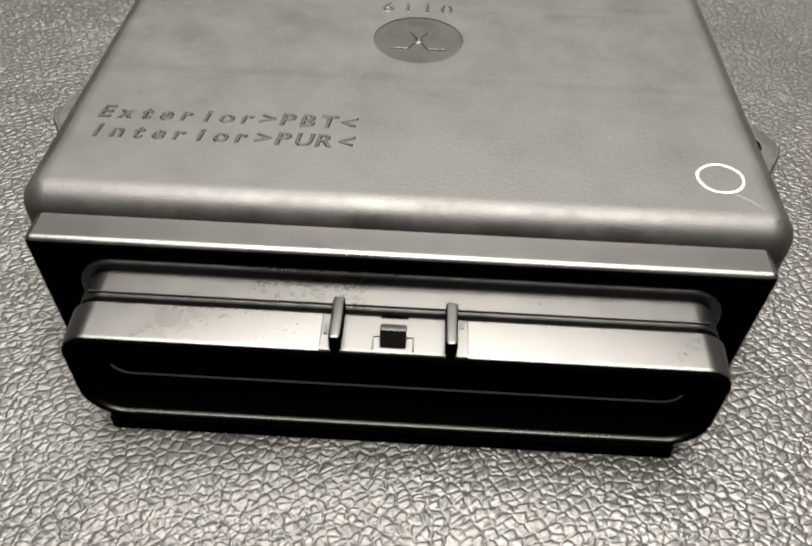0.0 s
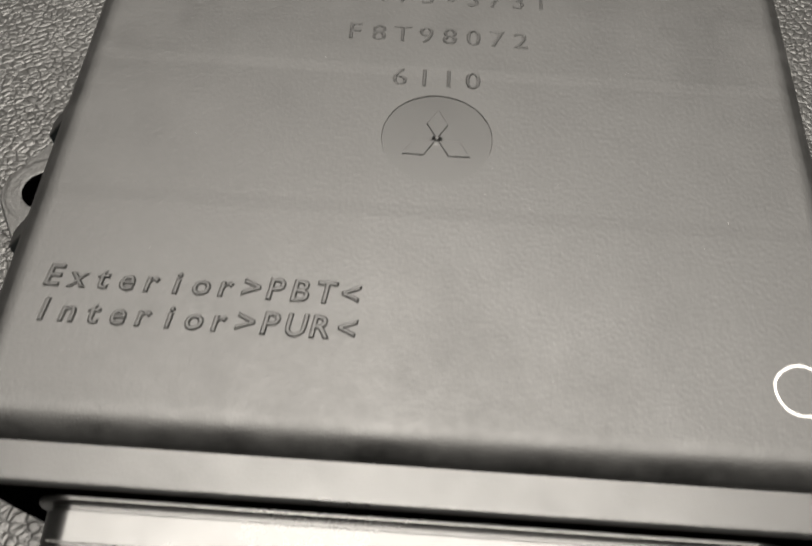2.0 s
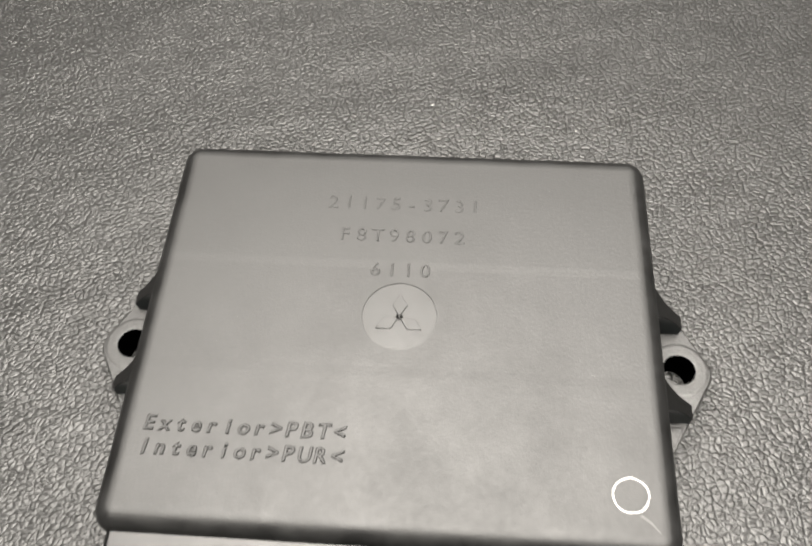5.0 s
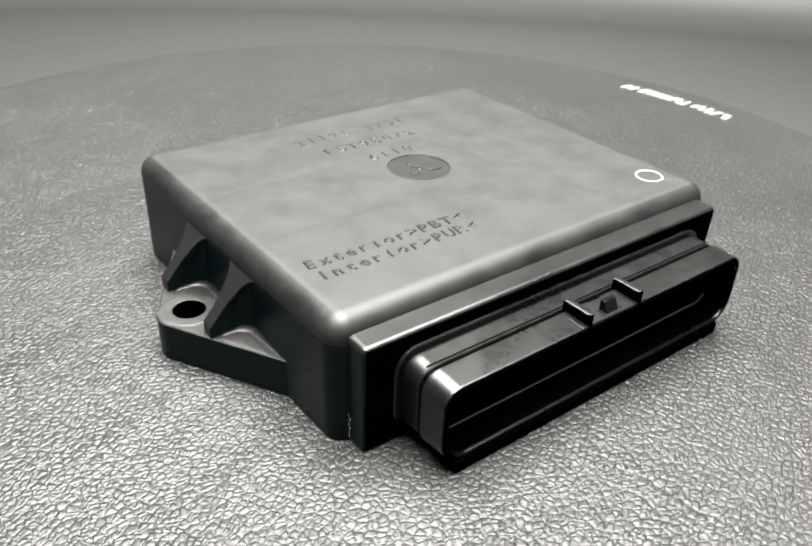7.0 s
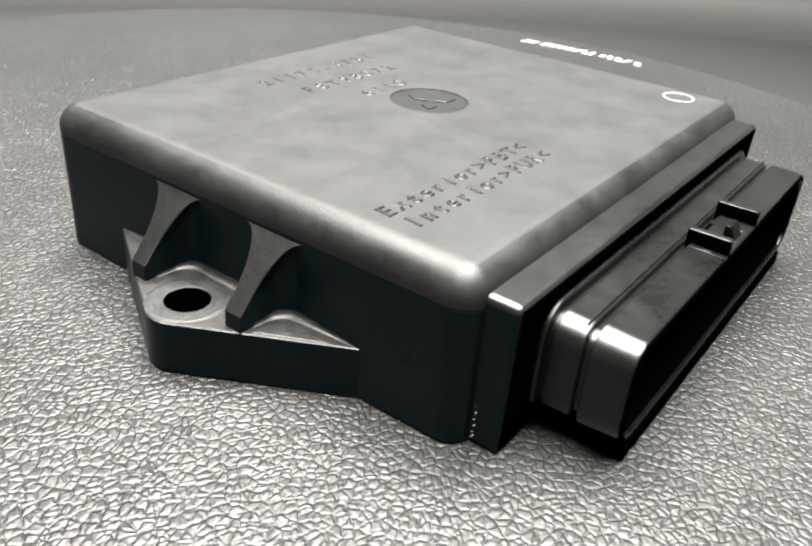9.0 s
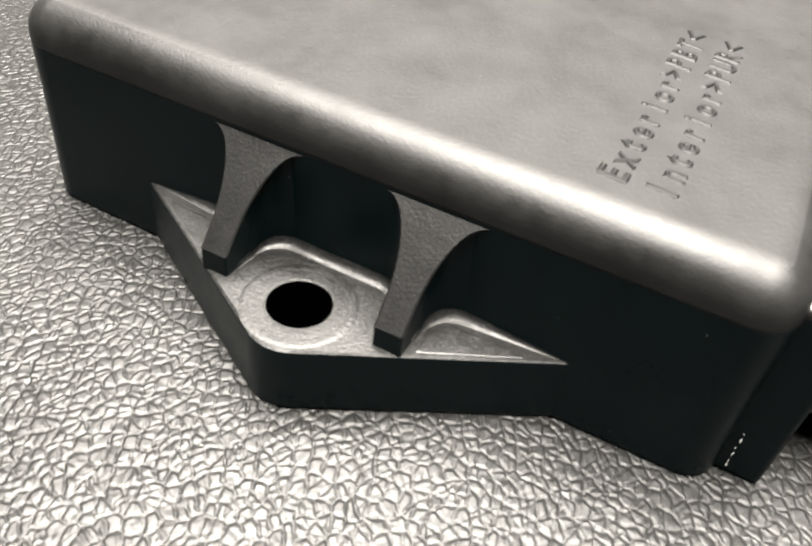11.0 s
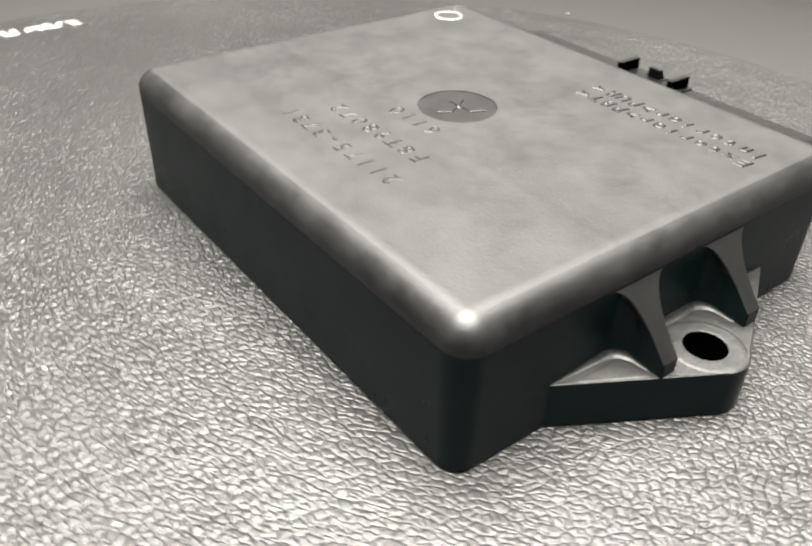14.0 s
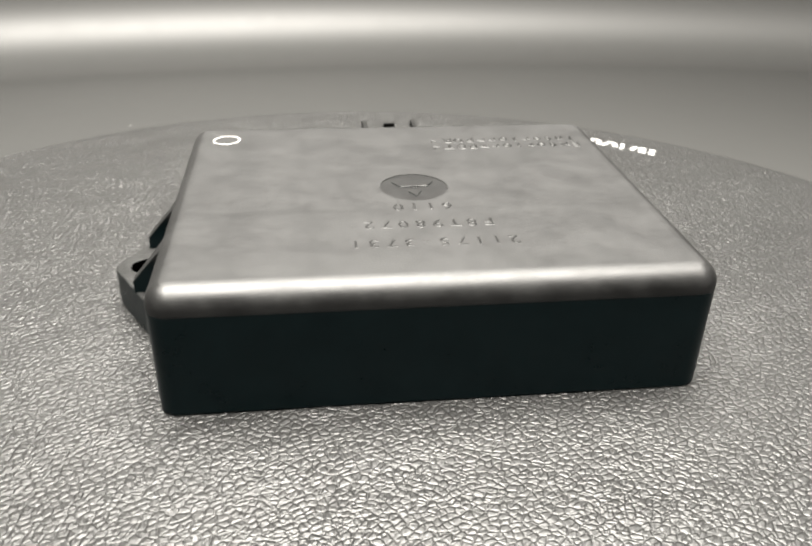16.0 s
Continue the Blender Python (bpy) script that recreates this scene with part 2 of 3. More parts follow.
def drum(bm, profile, n=180):
    """Rings round the turntable from (share of the reach, millimetres past that, height)."""
    rings = []
    for share, past, z in profile:
        ring = []
        for k in range(n):
            a = 2 * math.pi * k / n
            r = share * (reach(a) - BEND) + past
            lift = 11.0 * math.cos(a - radians(62)) * min(1.0, max(0.0, share - 0.3) / 0.6)
            ring.append((CX + r * math.cos(a), CY + r * math.sin(a), z + lift))
        rings.append(ring)
    return loft(bm, rings)


bm = bmesh.new()
profile = [(0.0, 1.0, FLOOR_Z)] + [(k / 10, 0.0, FLOOR_Z) for k in range(2, 11)]
profile += [(1.0, BEND * math.sin(radians(a)), FLOOR_Z + BEND * (1 - math.cos(radians(a)))) for a in range(3, 91, 3)]
profile += [(1.0, BEND, 60.0), (1.0, BEND + 12.0, 60.0)]
rows = drum(bm, profile)
fill(bm, rows[0])
backdrop = finish("backdrop", bm, VINYL, angle=60)
tagged(backdrop, "dark grey satin backdrop curving up round the turntable", "backdrop", kind="structure")

# wall and ceiling are unseen: added to close the room and reflect in the lid
bm = bmesh.new()
drum(bm, [(1.0, BEND, 60.2), (1.0, BEND, 1000.0), (1.0, BEND + 12.0, 1000.0), (1.0, BEND + 12.0, 60.2)])
wall = finish("wall_round", bm, WALL, angle=60)
tagged(wall, "plain grey wall, unseen, added round the turntable", "wall", kind="structure")

bm = bmesh.new()
rows = drum(bm, [(0.0, 1.0, 1012.0), (1.0, BEND + 12.0, 1012.0), (1.0, BEND + 12.0, 1030.0), (0.0, 1.0, 1030.0)])
fill(bm, rows[0])
fill(bm, rows[-1])
ceiling = finish("ceiling", bm, WALL)
tagged(ceiling, "plain grey ceiling, unseen, added over the turntable", "ceiling", kind="structure")


# ---------------------------------------------------------------- turntable
def build_turntable():
    root = new("turntable")
    root.location = (CX * MM, CY * MM, FLOOR_Z * MM)
    lift = -FLOOR_Z
    bm = bmesh.new()
    prof = [(1.0, lift)] + [(r, lift) for r in (60.0, 120.0, 180.0, 208.0)]
    prof += [(208.0 + 4.0 * math.sin(radians(a)), lift - 4.0 + 4.0 * math.cos(radians(a))) for a in range(15, 91, 15)]
    prof += [(212.0, lift - 9.0), (211.0, lift - 10.0), (1.0, lift - 10.0)]
    rows = revolve(bm, prof, 160)
    fill(bm, rows[0])
    fill(bm, rows[-1])
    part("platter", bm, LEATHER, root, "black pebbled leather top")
    bm = bmesh.new()
    rows = revolve(bm, [(1.0, lift - 10.0), (206.0, lift - 10.0), (206.0, lift - 18.0), (204.0, lift - 20.0), (1.0, lift - 20.0)], 128)
    fill(bm, rows[0])
    fill(bm, rows[-1])
    part("rim", bm, RIM, root, "black plastic rim")
    bm = bmesh.new()
    rows = revolve(bm, [(1.0, lift - 20.0), (150.0, lift - 20.0), (160.0, 3.0), (158.0, 0.0), (1.0, 0.0)], 96)
    fill(bm, rows[0])
    fill(bm, rows[-1])
    part("base", bm, RIM, root, "black plastic base")
    # three rows of worn white lettering round the edge, too small to read
    rng = random.Random(4)
    for middle in (4.5, 126.0, -123.0):
        angle = middle + 8.6
        while angle > middle - 8.6:
            wide = rng.choice((1.6, 2.2, 2.6, 3.2))
            tall, lean = rng.choice((5.2, 6.2, 7.0, 7.4)), rng.choice((-0.5, -0.35, 0.0, 0.35, 0.5))
            a1, a2 = radians(angle), radians(angle - math.degrees(wide / 193.0))
            tilt = lean / 193.0 * 2.2
            bm = bmesh.new()
            ring = []
            for z in (lift - 0.02, lift + 0.06):
                ring.append([(r * math.cos(a), r * math.sin(a), z) for r, a in
                             ((193.0 - tall / 2, a1 - tilt), (193.0 + tall / 2, a1 + tilt), (193.0 + tall / 2, a2 + tilt), (193.0 - tall / 2, a2 - tilt))])
            rows = loft(bm, ring)
            bm.faces.new(rows[1])
            part("printed_mark", bm, PRINT, root, "worn white print")
            angle -= math.degrees((wide + (3.0 if rng.random() < 0.12 else 1.2)) / 193.0)
    tagged(root, "round turntable in black pebbled leather with worn white lettering", "turntable")
    return root


turntable = build_turntable()


# ---------------------------------------------------------------- control unit
HX, HY, TOP, HOUSE = 63.8, 53.3, 32.0, (0.4, 0.4)
EMBLEM = (0.5, 1.3, 9.15)


def text_part(name, line, x, y, height, pitch, parent, slant=0.0, thick=0.0, slope=0.042, rise=0.002, material=None):
    """One line of moulded characters on the lid, set character by character from x, with its foot at y. Millimetres."""
    bm = bmesh.new()
    for k, ch in enumerate(line):
        if ch == " ":
            continue
        cu = bpy.data.curves.new("glyph", "FONT")
        cu.body, cu.size, cu.extrude, cu.offset = ch, 1.0, rise, thick - slope
        cu.bevel_depth, cu.bevel_resolution, cu.resolution_u = slope, 0, 3
        ob = bpy.data.objects.new("glyph", cu)
        scene.collection.objects.link(ob)
        bpy.context.view_layer.update()
        me = bpy.data.meshes.new_from_object(ob.evaluated_get(bpy.context.evaluated_depsgraph_get()))
        bpy.data.objects.remove(ob)
        bpy.data.curves.remove(cu)
        g = bmesh.new()
        g.from_mesh(me)
        bpy.data.meshes.remove(me)
        if g.verts:
            xs = [v.co.x for v in g.verts]
            mid = (min(xs) + max(xs)) / 2
            wide = max(0.25, max(xs) - min(xs))
            sx = min(1.0, 0.62 * pitch / height / wide * 0.72 * 1.35) if wide > 0.3 else 1.0
            for v in g.verts:
                px, py = (v.co.x - mid) * sx * height / 0.72, v.co.y * height / 0.72
                v.co = Vector(((x + pitch * (k + 0.5) + px + slant * py) * MM, (y + py) * MM, (TOP + v.co.z * height / 0.72) * MM))
            for v in g.verts:
                v.co.z = max(v.co.z, (TOP - 0.05) * MM)
            tmp = bpy.data.meshes.new("glyph")
            g.to_mesh(tmp)
            bm.from_mesh(tmp)
            bpy.data.meshes.remove(tmp)
        g.free()
    return part(name, bm, material or PLASTIC, parent, angle=25)


def build_housing(root):
    bm = bmesh.new()
    cx, cy = HOUSE
    rings = []
    for z, inset, r in ((0.0, 0.75, 4.1), (0.5, 0.35, 4.5), (12.0, 0.25, 4.8), (25.6, 0.04, 5.2), (25.72, 0.1, 5.2), (25.9, 0.1, 5.2), (26.05, 0.0, 5.3)):
        rings.append([(x, y, z) for x, y in rounded(HX - inset, HY - inset, r, 8, cx, cy)])
    for a in range(0, 91, 9):
        inset = 5.0 * (1 - math.cos(radians(a)))
        rings.append([(x, y, 27.0 + 5.0 * math.sin(radians(a))) for x, y in rounded(HX - inset, HY - inset, max(0.6, 5.3 - inset), 8, cx, cy)])
    rings.append([(x, y, TOP) for x, y in rounded(HX - 5.5, HY - 5.5, 0.5, 8, cx, cy)])
    rows = loft(bm, rings)
    bm.faces.new(rows[0])
    hole = [bm.verts.new(Vector((x, y, TOP)) * MM) for x, y in circle(EMBLEM[2], 72, EMBLEM[0], EMBLEM[1])]
    sink = [bm.verts.new(Vector((x, y, TOP - 0.35)) * MM) for x, y in circle(EMBLEM[2] - 0.1, 72, EMBLEM[0], EMBLEM[1])]
    for i in range(72):
        j = (i + 1) % 72
        bm.faces.new((hole[i], hole[j], sink[j], sink[i]))
    fill(bm, rows[-1], hole)
    housing = part("housing", bm, LID, root, "black grained plastic housing with rounded edges", 28)
    # the walls below the parting line take the smoother plastic with painted shade
    housing.data.materials.append(SIDE_SHADE)
    housing.data.materials.append(BEVEL)
    for poly in housing.data.polygons:
        if poly.center.z < 25.7 * MM:
            poly.material_index = 1
        elif poly.center.z < 31.7 * MM and poly.normal.z < 0.96:
            poly.material_index = 2
    return housing


def build_emblem(root):
    bm = bmesh.new()
    cx, cy, r = EMBLEM
    ring = [bm.verts.new(Vector((x, y, TOP - 0.22)) * MM) for x, y in circle(r - 0.02, 72, cx, cy)]
    low = [bm.verts.new(Vector((x, y, TOP - 0.5)) * MM) for x, y in circle(r - 0.02, 72, cx, cy)]
    for i in range(72):
        j = (i + 1) % 72
        bm.faces.new((ring[i], low[i], low[j], ring[j]))
    bm.faces.new(ring)
    emblem = part("emblem", bm, RECESS, root, "smooth recessed round emblem")
    a = 3.85
    for turn in (90, 210, 330):
        bm = bmesh.new()
        corners = [(0.0, 0.0)] + [(a * math.cos(radians(turn + d)), a * math.sin(radians(turn + d))) for d in (-30,)]
        far = 2 * a * math.cos(radians(30))
        corners += [(far * math.cos(radians(turn)), far * math.sin(radians(turn))), (a * math.cos(radians(turn + 30)), a * math.sin(radians(turn + 30)))]
        mx = sum(p[0] for p in corners) / 4
        my = sum(p[1] for p in corners) / 4
        ring = []
        for z, s in ((TOP - 0.3, 0.95), (TOP - 0.04, 0.92), (TOP + 0.01, 0.88)):
            ring.append([(cx + mx + (x - mx) * s, cy - 0.4 + my + (y - my) * s, z) for x, y in corners])
        rows = loft(bm, ring)
        bm.faces.new(rows[-1])
        shaded_sides(part("diamond", bm, RECESS, emblem, angle=20))
    # the moulding gate in the middle, a small rough nib
    bm = bmesh.new()
    rings = []
    for r, z in ((1.1, -0.25), (0.85, -0.14), (0.6, -0.04), (0.45, 0.06), (0.3, 0.0), (0.12, -0.06)):
        rings.append([(cx + r * (1 + 0.18 * math.sin(3 * k + 9 * r)) * math.cos(k * math.pi / 8), cy - 0.4 + r * math.sin(k * math.pi / 8), TOP + z) for k in range(16)])
    rows = loft(bm, rings)
    bm.faces.new(rows[-1])
    part("gate_mark", bm, RIB, emblem, angle=20)
    return emblem


def build_cap(root):
    """The stepped end cap between the housing and the connector."""
    bm = bmesh.new()
    rings = []
    for z, inset in ((0.6, 0.6), (27.0, 0.0), (27.4, 0.06), (27.75, 0.22), (28.02, 0.46), (28.2, 0.75), (28.3, 1.05), (28.34, 1.35)):
        rings.append([(x, y, z) for x, y in rounded(59.7 - inset, 5.85 - inset, max(0.3, 1.4 - inset), 5, -0.2, -52.85)])
    rows = loft(bm, rings)
    bm.faces.new(rows[0])
    for v in rows[-1]:
        v.co.z += max(0.0, v.co.y + 0.056) * 0.035
    bm.faces.new(rows[-1])
    cap = shaded_sides(part("end_cap", bm, CAP, root, "black end cap with a sloping top"))
    # the face behind the connector has its shade painted as plain black
    cap.data.materials.append(SHADE_BLACK)
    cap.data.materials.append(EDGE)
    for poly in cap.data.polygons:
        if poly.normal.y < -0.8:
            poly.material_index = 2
        elif 0.1 < poly.normal.z < 0.99:
            poly.material_index = 3
    return cap


def socket_outline(grow, hx=51.0, hz=10.15, zc=13.05):
    """Outline of the socket in x and z: tighter corners above than below."""
    pts = []
    for sx, sz, a0 in ((1, 1, 0), (-1, 1, 90), (-1, -1, 180), (1, -1, 270)):
        r = max(0.8, (4.6 if sz > 0 else 7.0) + grow)
        for k in range(11):
            a = radians(a0 + 9.0 * k)
            pts.append((0.1 + sx * (hx + grow - r) + r * math.cos(a), zc + sz * (hz + grow - r) + r * math.sin(a)))
    return pts


def build_connector(root):
    bm = bmesh.new()
    steps = ((-57.0, -0.3), (-58.15, 0.2), (-58.3, 1.2), (-58.45, 1.45), (-58.8, 1.52), (-59.15, 1.45), (-59.35, 1.25), (-59.42, 1.0), (-59.45, -0.4), (-60.15, -0.4), (-60.2, -0.05), (-60.35, 0.1), (-64.9, -0.1), (-65.15, -0.3), (-65.15, -1.3),
             (-66.6, -1.3), (-66.6, 0.15), (-66.8, 0.3), (-73.1, -0.05), (-73.55, -0.2), (-73.85, -0.45), (-74.0, -0.85), (-74.0, -1.2), (-73.85, -1.65), (-73.3, -1.9),
             (-67.8, -2.1), (-67.65, -2.2), (-67.6, -2.5), (-67.6, -4.2), (-61.0, -4.4))
    rings = []
    for y, grow in steps:
        rings.append([(x, y, z) for x, z in socket_outline(grow)])
    rows = loft(bm, rings)
    bm.faces.new(rows[0])
    bm.faces.new(rows[-1])
    shell = part("connector", bm, SMOOTH, root, "black open multi-pin connector socket", 30)
    # inside, front rim and underside take painted shade; the lower lip stays faintly glossy
    shell.data.materials.append(SHADE_BLACK)
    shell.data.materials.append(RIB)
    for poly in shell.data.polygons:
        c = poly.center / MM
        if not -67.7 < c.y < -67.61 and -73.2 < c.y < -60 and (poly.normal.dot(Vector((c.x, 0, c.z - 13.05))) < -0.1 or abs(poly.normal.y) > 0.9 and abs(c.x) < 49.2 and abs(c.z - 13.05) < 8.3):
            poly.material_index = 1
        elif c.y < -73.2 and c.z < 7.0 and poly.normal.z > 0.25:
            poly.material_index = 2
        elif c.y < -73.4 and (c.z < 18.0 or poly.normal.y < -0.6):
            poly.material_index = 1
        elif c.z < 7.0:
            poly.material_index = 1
    for x in (-8.75, 8.4):
        bm = bmesh.new()
        block(bm, (x - 0.9, -73.75, 22.0), (x + 0.9, -65.6, 26.45), 0.42, 2)
        # bright tops, near-black sides: the ribs' shading put into two materials
        rib = part("guide_rib", bm, SHADE_BLACK, shell)
        rib.data.materials.append(SMOOTH)
        for poly in rib.data.polygons:
            if poly.normal.z > 0.9:
                poly.material_index = 1
    bm = bmesh.new()
    block(bm, (-11.2, -73.7, 22.4), (11.0, -66.9, 23.45), 0.15, 2, lambda a, b, c: (a, b, c + (0.28 if c > 23 and b > -70 else 0.0)))
    part("latch_pad", bm, SMOOTH, shell)
    # low moulded marks beside the ribs and round the tooth
    for x0, x1, y0, y1 in ((-10.75, -10.1, -70.9, -68.9), (9.7, 10.3, -68.6, -66.9), (-3.35, -3.1, -73.2, -70.6), (2.7, 2.95, -73.2, -70.6), (-3.1, 2.7, -70.85, -70.6)):
        bm = bmesh.new()
        block(bm, (x0, y0, 23.3), (x1, y1, 23.72), 0.05, 1)
        part("moulded_mark", bm, SMOOTH, shell)
    bm = bmesh.new()
    block(bm, (-48.5, -64.6, 23.0), (48.6, -64.4, 23.5), 0.06, 1)
    part("moulded_line", bm, SMOOTH, shell)
    bm = bmesh.new()
    block(bm, (-2.2, -73.3, 22.6), (1.75, -70.3, 26.1), 0.18, 2, lambda a, b, c: (a, b + (1.75 if c > 25 and b < -72 else 0.0), c))
    part("latch_tooth", bm, RIB, shell)
    # the slot's dark depth, painted as a black block
    bm = bmesh.new()
    block(bm, (-2.3, -67.3, 22.6), (1.9, -66.5, 23.8), 0.1, 1)
    part("latch_slot", bm, SHADE_BLACK, shell)
    # the foot carries its shade as plain black
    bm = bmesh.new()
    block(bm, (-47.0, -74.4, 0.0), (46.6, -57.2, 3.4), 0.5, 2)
    part("foot", bm, SHADE_BLACK, shell)
    # the lit edge of the ledge inside the socket, painted as a pale tube
    rings = []
    for k in range(8):
        a = radians(45 * k)
        rings.append([(x, -67.65 + 0.2 * math.sin(a), z) for x, z in socket_outline(-3.8 + 0.2 * math.cos(a), 51.4)[24:42]])
    bm = bmesh.new()
    loft(bm, rings + rings[:1], closed=False)
    part("ledge_glint", bm, GLINT, shell, "pale line painted for the lit edge inside the socket", 60)
    return shell


def lug_outline(inset=0.0, r=6.4, apex=80.6, tip=33.0, n=14):
    """Plan of one lug with its apex at -x: from the wall round the apex and back to the wall."""
    cx, wall = -apex + r, -62.0
    px, py = wall - 0.6, tip
    d = math.hypot(px - cx, py)
    lean = math.atan2(py, px - cx) + math.acos(r / d)
    pts = [(wall, -tip + inset), (px - 0.0, -tip + inset)]
    for k in range(n + 1):
        a = -lean - (2 * math.pi - 2 * lean) * k / n
        pts.append((cx + (r - inset) * math.cos(a), (r - inset) * math.sin(a)))
    pts += [(px, tip - inset), (wall, tip - inset)]
    return pts


def build_lug(root, side):
    """A triangular mounting lug with a bolt hole, two flared gussets and rounded roots. side: -1 or 1."""
    flip = 1 if side < 0 else -1
    ox = 0.0 if side < 0 else 0.8

    def put(p):
        return (p[0] * flip + ox, p[1], p[2])

    hx, hy = -72.4, 0.5
    bm = bmesh.new()
    rings = [[put((x, y, z)) for x, y in lug_outline(i)] for z, i in ((0.2, 0.3), (0.5, 0.0), (9.9, 0.0), (10.3, 0.12), (10.5, 0.45))]
    rows = loft(bm, rings)
    holes = [[bm.verts.new(Vector(put((x, y, z))) * MM) for x, y in circle(rr, 36, hx, hy)] for z, rr in ((10.5, 4.2), (10.2, 4.15), (0.2, 4.1))]
    for a, b in zip(holes, holes[1:]):
        for i in range(36):
            j = (i + 1) % 36
            bm.faces.new((a[i], a[j], b[j], b[i]))
    fill(bm, rows[-1], holes[0])
    fill(bm, rows[0], holes[-1])
    lug = shaded_sides(part("mounting_lug", bm, LUG, root, "black plastic mounting lug with a bolt hole", 30))

    # the bore of the bolt hole, its shade painted black
    lug.data.materials.append(SHADE_BLACK)
    for poly in lug.data.polygons:
        if abs(poly.normal.z) < 0.35 and math.hypot(abs(poly.center.x / MM - ox) + hx, poly.center.y / MM - hy) < 4.5:
            poly.material_index = 2

    bm = bmesh.new()
    rings = [[put((x, y, z)) for x, y in circle(rr, 40, hx, hy)] for rr, z in ((7.6, 10.48), (7.2, 10.56), (6.9, 10.6), (6.35, 10.6), (6.25, 10.585), (6.05, 10.585), (5.95, 10.6), (4.6, 10.6), (4.35, 10.54), (4.18, 10.2))]
    loft(bm, rings)
    part("boss", bm, LUG, lug, angle=40)

    for y0 in (12.8, -12.3):
        bm = bmesh.new()
        rings = []
        steps = [(10.2, 1.95), (13.6, 1.95), (15.6, 1.95)]
        steps += [(15.6 + 9.7 * math.sin(radians(d)), 1.95 + 5.0 * (1 - math.cos(radians(d)))) for d in range(6, 91, 6)]
        for z, w in steps:
            front = -73.4 if z < 13.7 else -73.4 + (z - 13.6) * (10.0 / 11.7)
            e = 0.22
            rings.append([put(p) for p in ((-61.5, y0 - w, z), (front + e, y0 - w, z), (front, y0 - w + e, z), (front, y0 + w - e, z), (front + e, y0 + w, z), (-61.5, y0 + w, z))])
        rows = loft(bm, rings)
        bm.faces.new(rows[-1])
        shaded_sides(part("gusset", bm, PLASTIC, lug, angle=24), 0.2)

    # low raised pads beyond the gussets
    pads = []
    for sign, y0 in ((1, 15.6), (-1, 15.1)):
        pad = [(-65.0, y0 + 0.8), (-65.9, y0), (-71.6, y0), (-71.9, y0 + 0.3), (-65.4, y0 + 12.0), (-65.0, y0 + 11.6)]
        pads.append([(x, y * sign) for x, y in (pad if sign > 0 else pad[::-1])])
    for outline in pads:
        bm = bmesh.new()
        mx = sum(p[0] for p in outline) / len(outline)
        my = sum(p[1] for p in outline) / len(outline)
        rings = []
        for z, inset in ((10.4, 0.0), (10.53, 0.35), (10.56, 1.0)):
            ring = []
            for x, y in outline:
                d = math.hypot(x - mx, y - my)
                ring.append(put((x + (mx - x) * inset / d, y + (my - y) * inset / d, z)))
            rings.append(ring)
        rows = loft(bm, rings)
        bm.faces.new(rows[-1])
        part("pad", bm, LUG, lug, angle=50)

    # rounded roots that run along each gusset, round the corner and along the wall
    for corners, ends in ((((-71.2, -10.35), (-63.1, -10.35), (-63.1, 10.85), (-71.2, 10.85)), (0.25, 0.25)),
                          (((-70.6, 14.75), (-63.1, 14.75), (-63.1, 30.8)), (0.25, 0.12)),
                          (((-63.1, -30.8), (-63.1, -14.25), (-70.6, -14.25)), (0.12, 0.25))):
        path = [(Vector(corners[0]), False)]
        bend = 4.2
        for p, q, w in zip(corners, corners[1:], corners[2:]):
            p, q, w = Vector(p), Vector(q), Vector(w)
            d1, d2 = (q - p).normalized(), (w - q).normalized()
            middle = q - d1 * bend + d2 * bend
            for k in range(11):
                a = math.pi / 2 * k / 10
                path.append((middle - d2 * bend * math.cos(a) + d1 * bend * math.sin(a), True))
        path.append((Vector(corners[-1]), False))
        # even steps along the straight runs
        dense = [path[0]]
        for (p, _), (q, turned) in zip(path, path[1:]):
            steps = max(1, int((q - p).length / 1.2))
            dense += [(p.lerp(q, (k + 1) / steps), turned and k == steps - 1) for k in range(steps)]
        total = len(dense) - 1
        bm = bmesh.new()
        rings = []
        for k, (p, turned) in enumerate(dense):
            tangent = (dense[min(total, k + 1)][0] - dense[max(0, k - 1)][0]).normalized()
            inward = Vector((-tangent.y, tangent.x))
            p = p + inward * 0.05
            t = k / total
            r = 1.7 * min(1.0, ends[0] + t * (3.2 if ends[0] > 0.2 else 1.9), ends[1] + (1 - t) * (3.2 if ends[1] > 0.2 else 1.9))
            # the corners of the bays are rounded over their whole height
            high = max(10.5 + r, min(24.6, 12.7 + (p.x + 73.4) * 1.17)) if turned else 10.5 + r
            back = p - inward * (2.0 if turned else 0.8)
            arc = [(back.x, back.y, 10.3), (back.x, back.y, high), (p.x, p.y, high)]
            for n in range(8):
                a = radians(90 * (7 - n) / 7)
                arc.append((p.x + inward.x * r * (1 - math.sin(a)), p.y + inward.y * r * (1 - math.sin(a)), 10.46 + r * (1 - math.cos(a))))
            rings.append([put(v) for v in arc])
        rows = loft(bm, rings)
        bm.faces.new(rows[0])
        bm.faces.new(rows[-1])
        shaded_sides(part("root_fillet", bm, LUG, lug, angle=50), 0.12)
    return lug


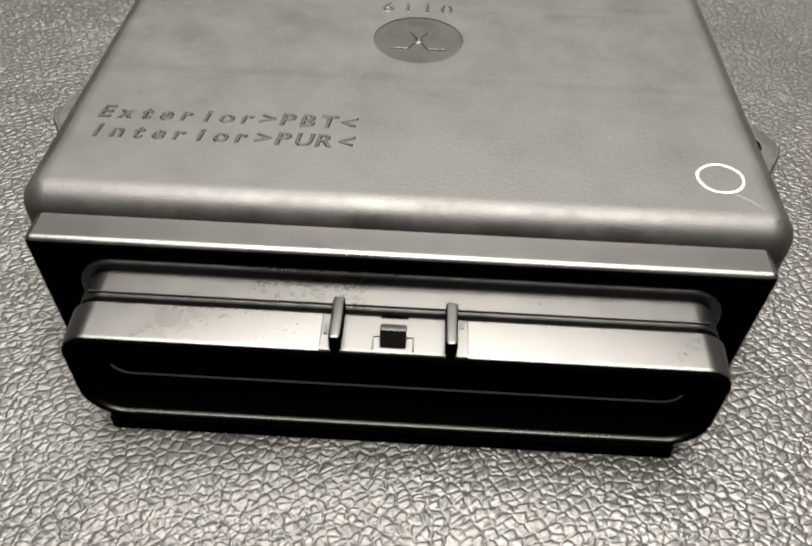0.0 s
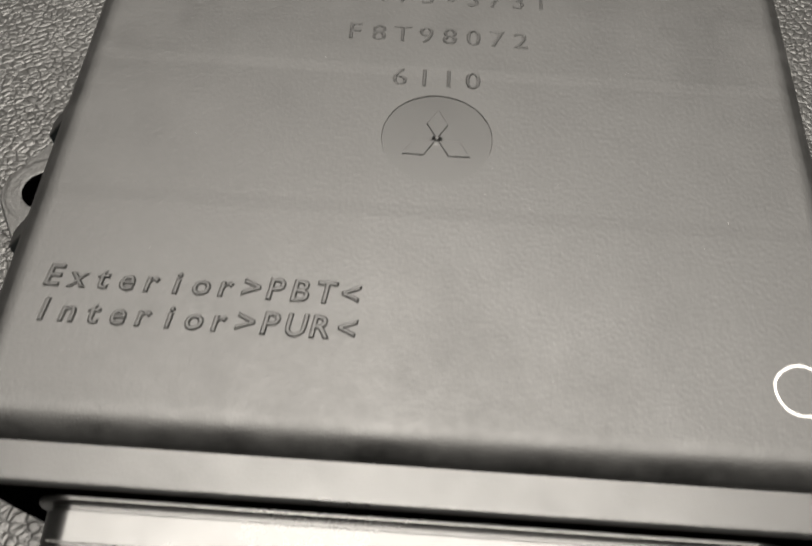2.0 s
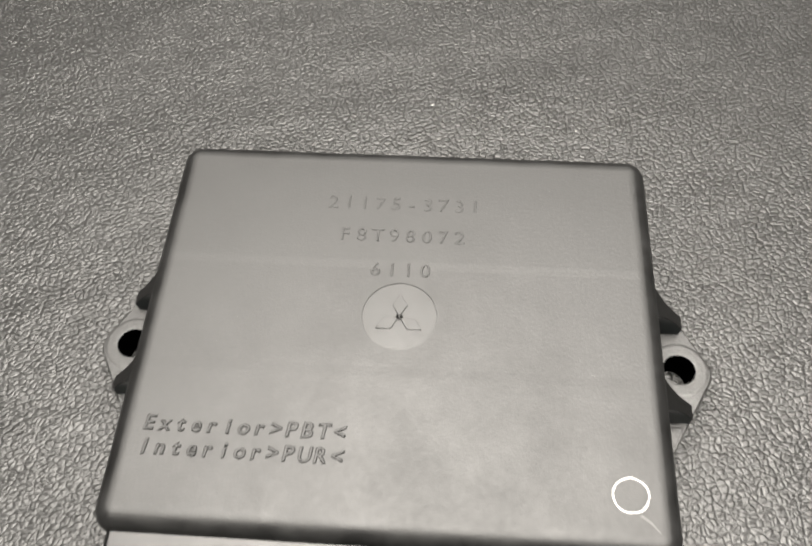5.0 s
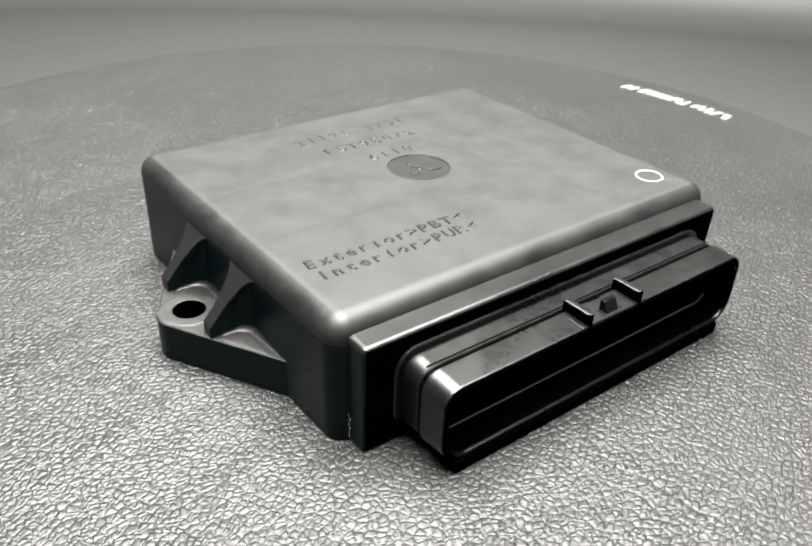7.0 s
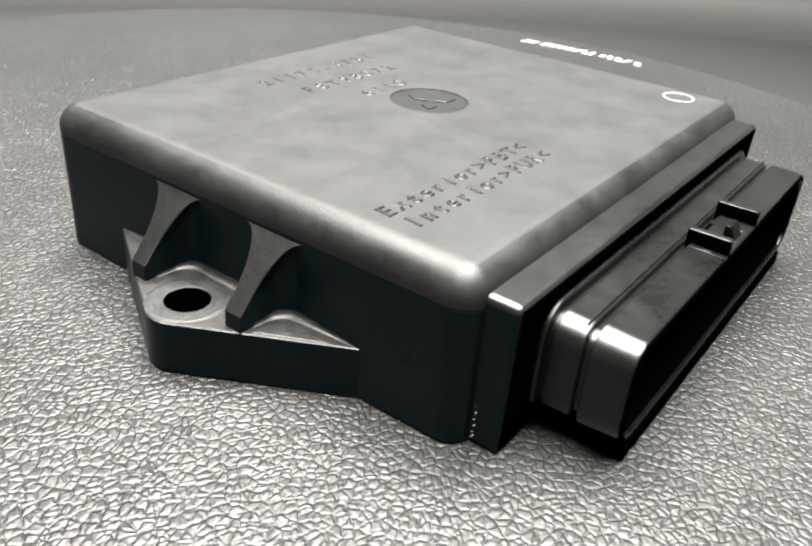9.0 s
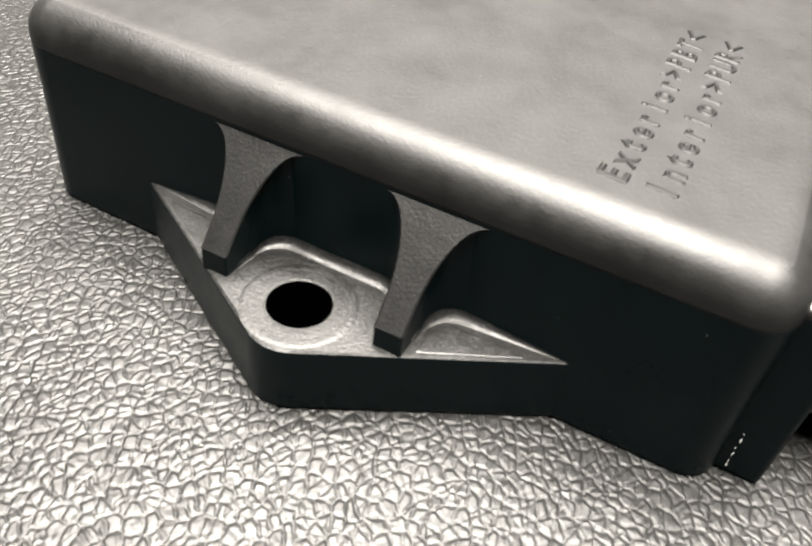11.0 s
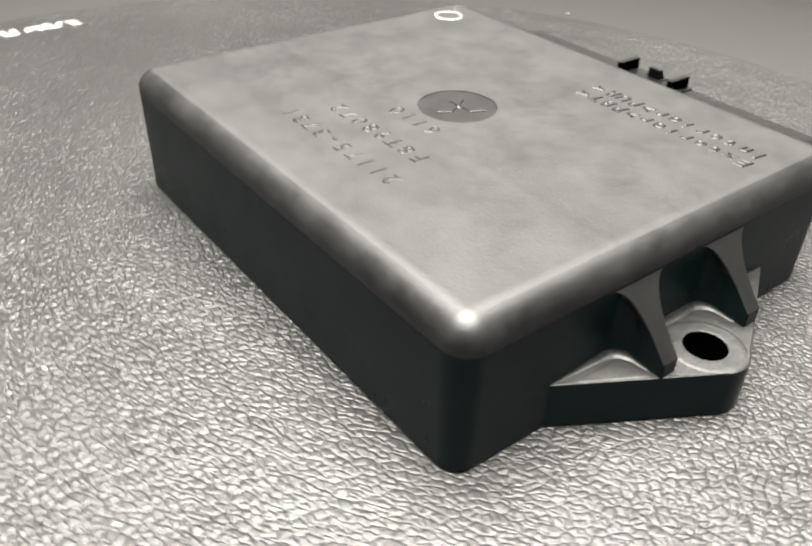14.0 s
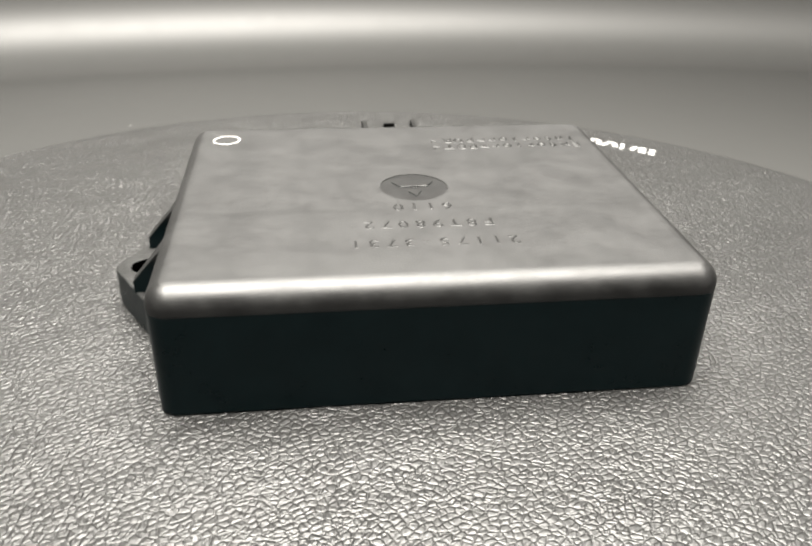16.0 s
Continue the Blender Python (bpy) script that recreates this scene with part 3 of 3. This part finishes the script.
def build_control_unit():
    root = new("control_unit")
    build_housing(root)
    build_emblem(root)
    build_cap(root)
    build_connector(root)
    build_lug(root, -1)
    build_lug(root, 1)
    text_part("moulded_text", "Exterior>PBT<", -56.2, -30.6, 3.6, 3.62, root, 0.12, 0.034, 0.042, 0.006, GLYPH)
    text_part("moulded_text", "Interior>PUR<", -56.2, -36.2, 3.6, 3.62, root, 0.12, 0.034, 0.042, 0.006, GLYPH)
    text_part("moulded_number", "21175-3731", -21.3, 32.7, 4.0, 4.17, root, 0.0, 0.004, 0.013)
    text_part("moulded_number", "F8T98072", -17.2, 22.7, 4.0, 4.23, root, 0.0, 0.004, 0.02)
    text_part("moulded_number", "6110", -8.5, 12.4, 4.0, 4.19, root, 0.0, 0.006, 0.025)
    # hand-painted ring
    bm = bmesh.new()
    rings = []
    n = 56
    for rr, z in ((3.94, TOP - 0.01), (3.89, TOP + 0.04), (3.62, TOP + 0.04), (3.57, TOP - 0.01)):
        ring = []
        for k in range(n):
            a = 2 * math.pi * k / n
            wob = 1 + 0.03 * math.sin(2 * a + 0.9) + 0.012 * math.sin(5 * a)
            ring.append((53.0 + rr * wob * math.cos(a), -39.4 + rr * wob * 1.02 * math.sin(a), z))
        rings.append(ring)
    loft(bm, rings)
    part("painted_ring", bm, PAINT, root, "hand-painted white ring mark")
    # smear of paint that trails off from the ring to the corner
    bm = bmesh.new()
    rows = loft(bm, [[(54.3, -43.6, TOP + 0.012), (55.0, -43.4, TOP + 0.012)], [(56.4, -45.0, TOP + 0.012), (56.8, -44.7, TOP + 0.012)], [(58.6, -47.2, TOP + 0.012), (58.75, -47.1, TOP + 0.012)]], closed=False)
    part("paint_smear", bm, SMEAR, root, "thin pale smear of paint")
    tagged(root, "black plastic engine control unit with open connector, on leather turntable", "control unit")
    return root


control_unit = build_control_unit()

# ---------------------------------------------------------------- lint on the leather
bm = bmesh.new()
rng = random.Random(7)
for x, y in ((52.0, 90.0), (4.0, 99.5), (105.8, -152.4), (122.3, 48.8), (171.0, -109.4), (-92.0, 84.0)):
    made = bmesh.ops.create_icosphere(bm, subdivisions=1, radius=0.5 * MM)["verts"]
    s, turn = rng.uniform(0.5, 1.0), rng.uniform(0, 6.28)
    for v in made:
        p = Vector((v.co.x * 1.8 * s, v.co.y * s, v.co.z * 0.5 * s))
        p.rotate(Euler((0, 0, turn)))
        v.co = p + Vector((x, y, 0.2)) * MM
lint = finish("lint", bm, LINT)
tagged(lint, "specks of pale lint lying on the black leather", "lint", kind="stuff")

# specks of dust clinging to the housing
fine = tuple((rng.uniform(-56, 56), rng.uniform(-46, 46), 32.0, rng.uniform(0.06, 0.11)) for _ in range(26))
fine += tuple((-63.05 - 0.02 * z, rng.uniform(-45, 45), z, rng.uniform(0.07, 0.12)) for z in (5.0, 7.5, 9.0, 13.0, 15.5, 17.0, 19.0, 21.5, 23.0))
bm = bmesh.new()
for x, y, z, size in ((49.4, 53.0, 5.8, 0.3), (37.2, 53.0, 5.1, 0.25), (11.8, 53.1, 9.4, 0.15), (-33.5, 52.9, 2.2, 0.25), (-7.6, 53.5, 20.5, 0.15),
                      (-43.5, 13.3, 32.0, 0.12), (-60.0, -53.6, 2.2, 0.3), (-60.1, -53.5, 3.1, 0.22), (-60.0, -53.6, 4.4, 0.28), (-60.1, -53.5, 5.6, 0.25), (-60.0, -53.6, 6.9, 0.3), (-60.1, -53.5, 8.3, 0.2), (-19.7, 17.8, 32.0, 0.12), (46.4, -12.1, 32.0, 0.15)) + fine:
    made = bmesh.ops.create_icosphere(bm, subdivisions=1, radius=0.5 * MM)["verts"]
    turn = Euler((rng.uniform(0, 0.4), rng.uniform(-0.9, 0.9), rng.uniform(-0.5, 0.5)))
    for v in made:
        p = Vector((v.co.x * 2.2 * size, v.co.y * 0.5 * size, v.co.z * 0.5 * size))
        p.rotate(turn)
        v.co = p + Vector((x, y, z)) * MM
dust = finish("dust", bm, LINT)
tagged(dust, "tiny pale dust specks clinging to the black plastic", "dust", kind="stuff")
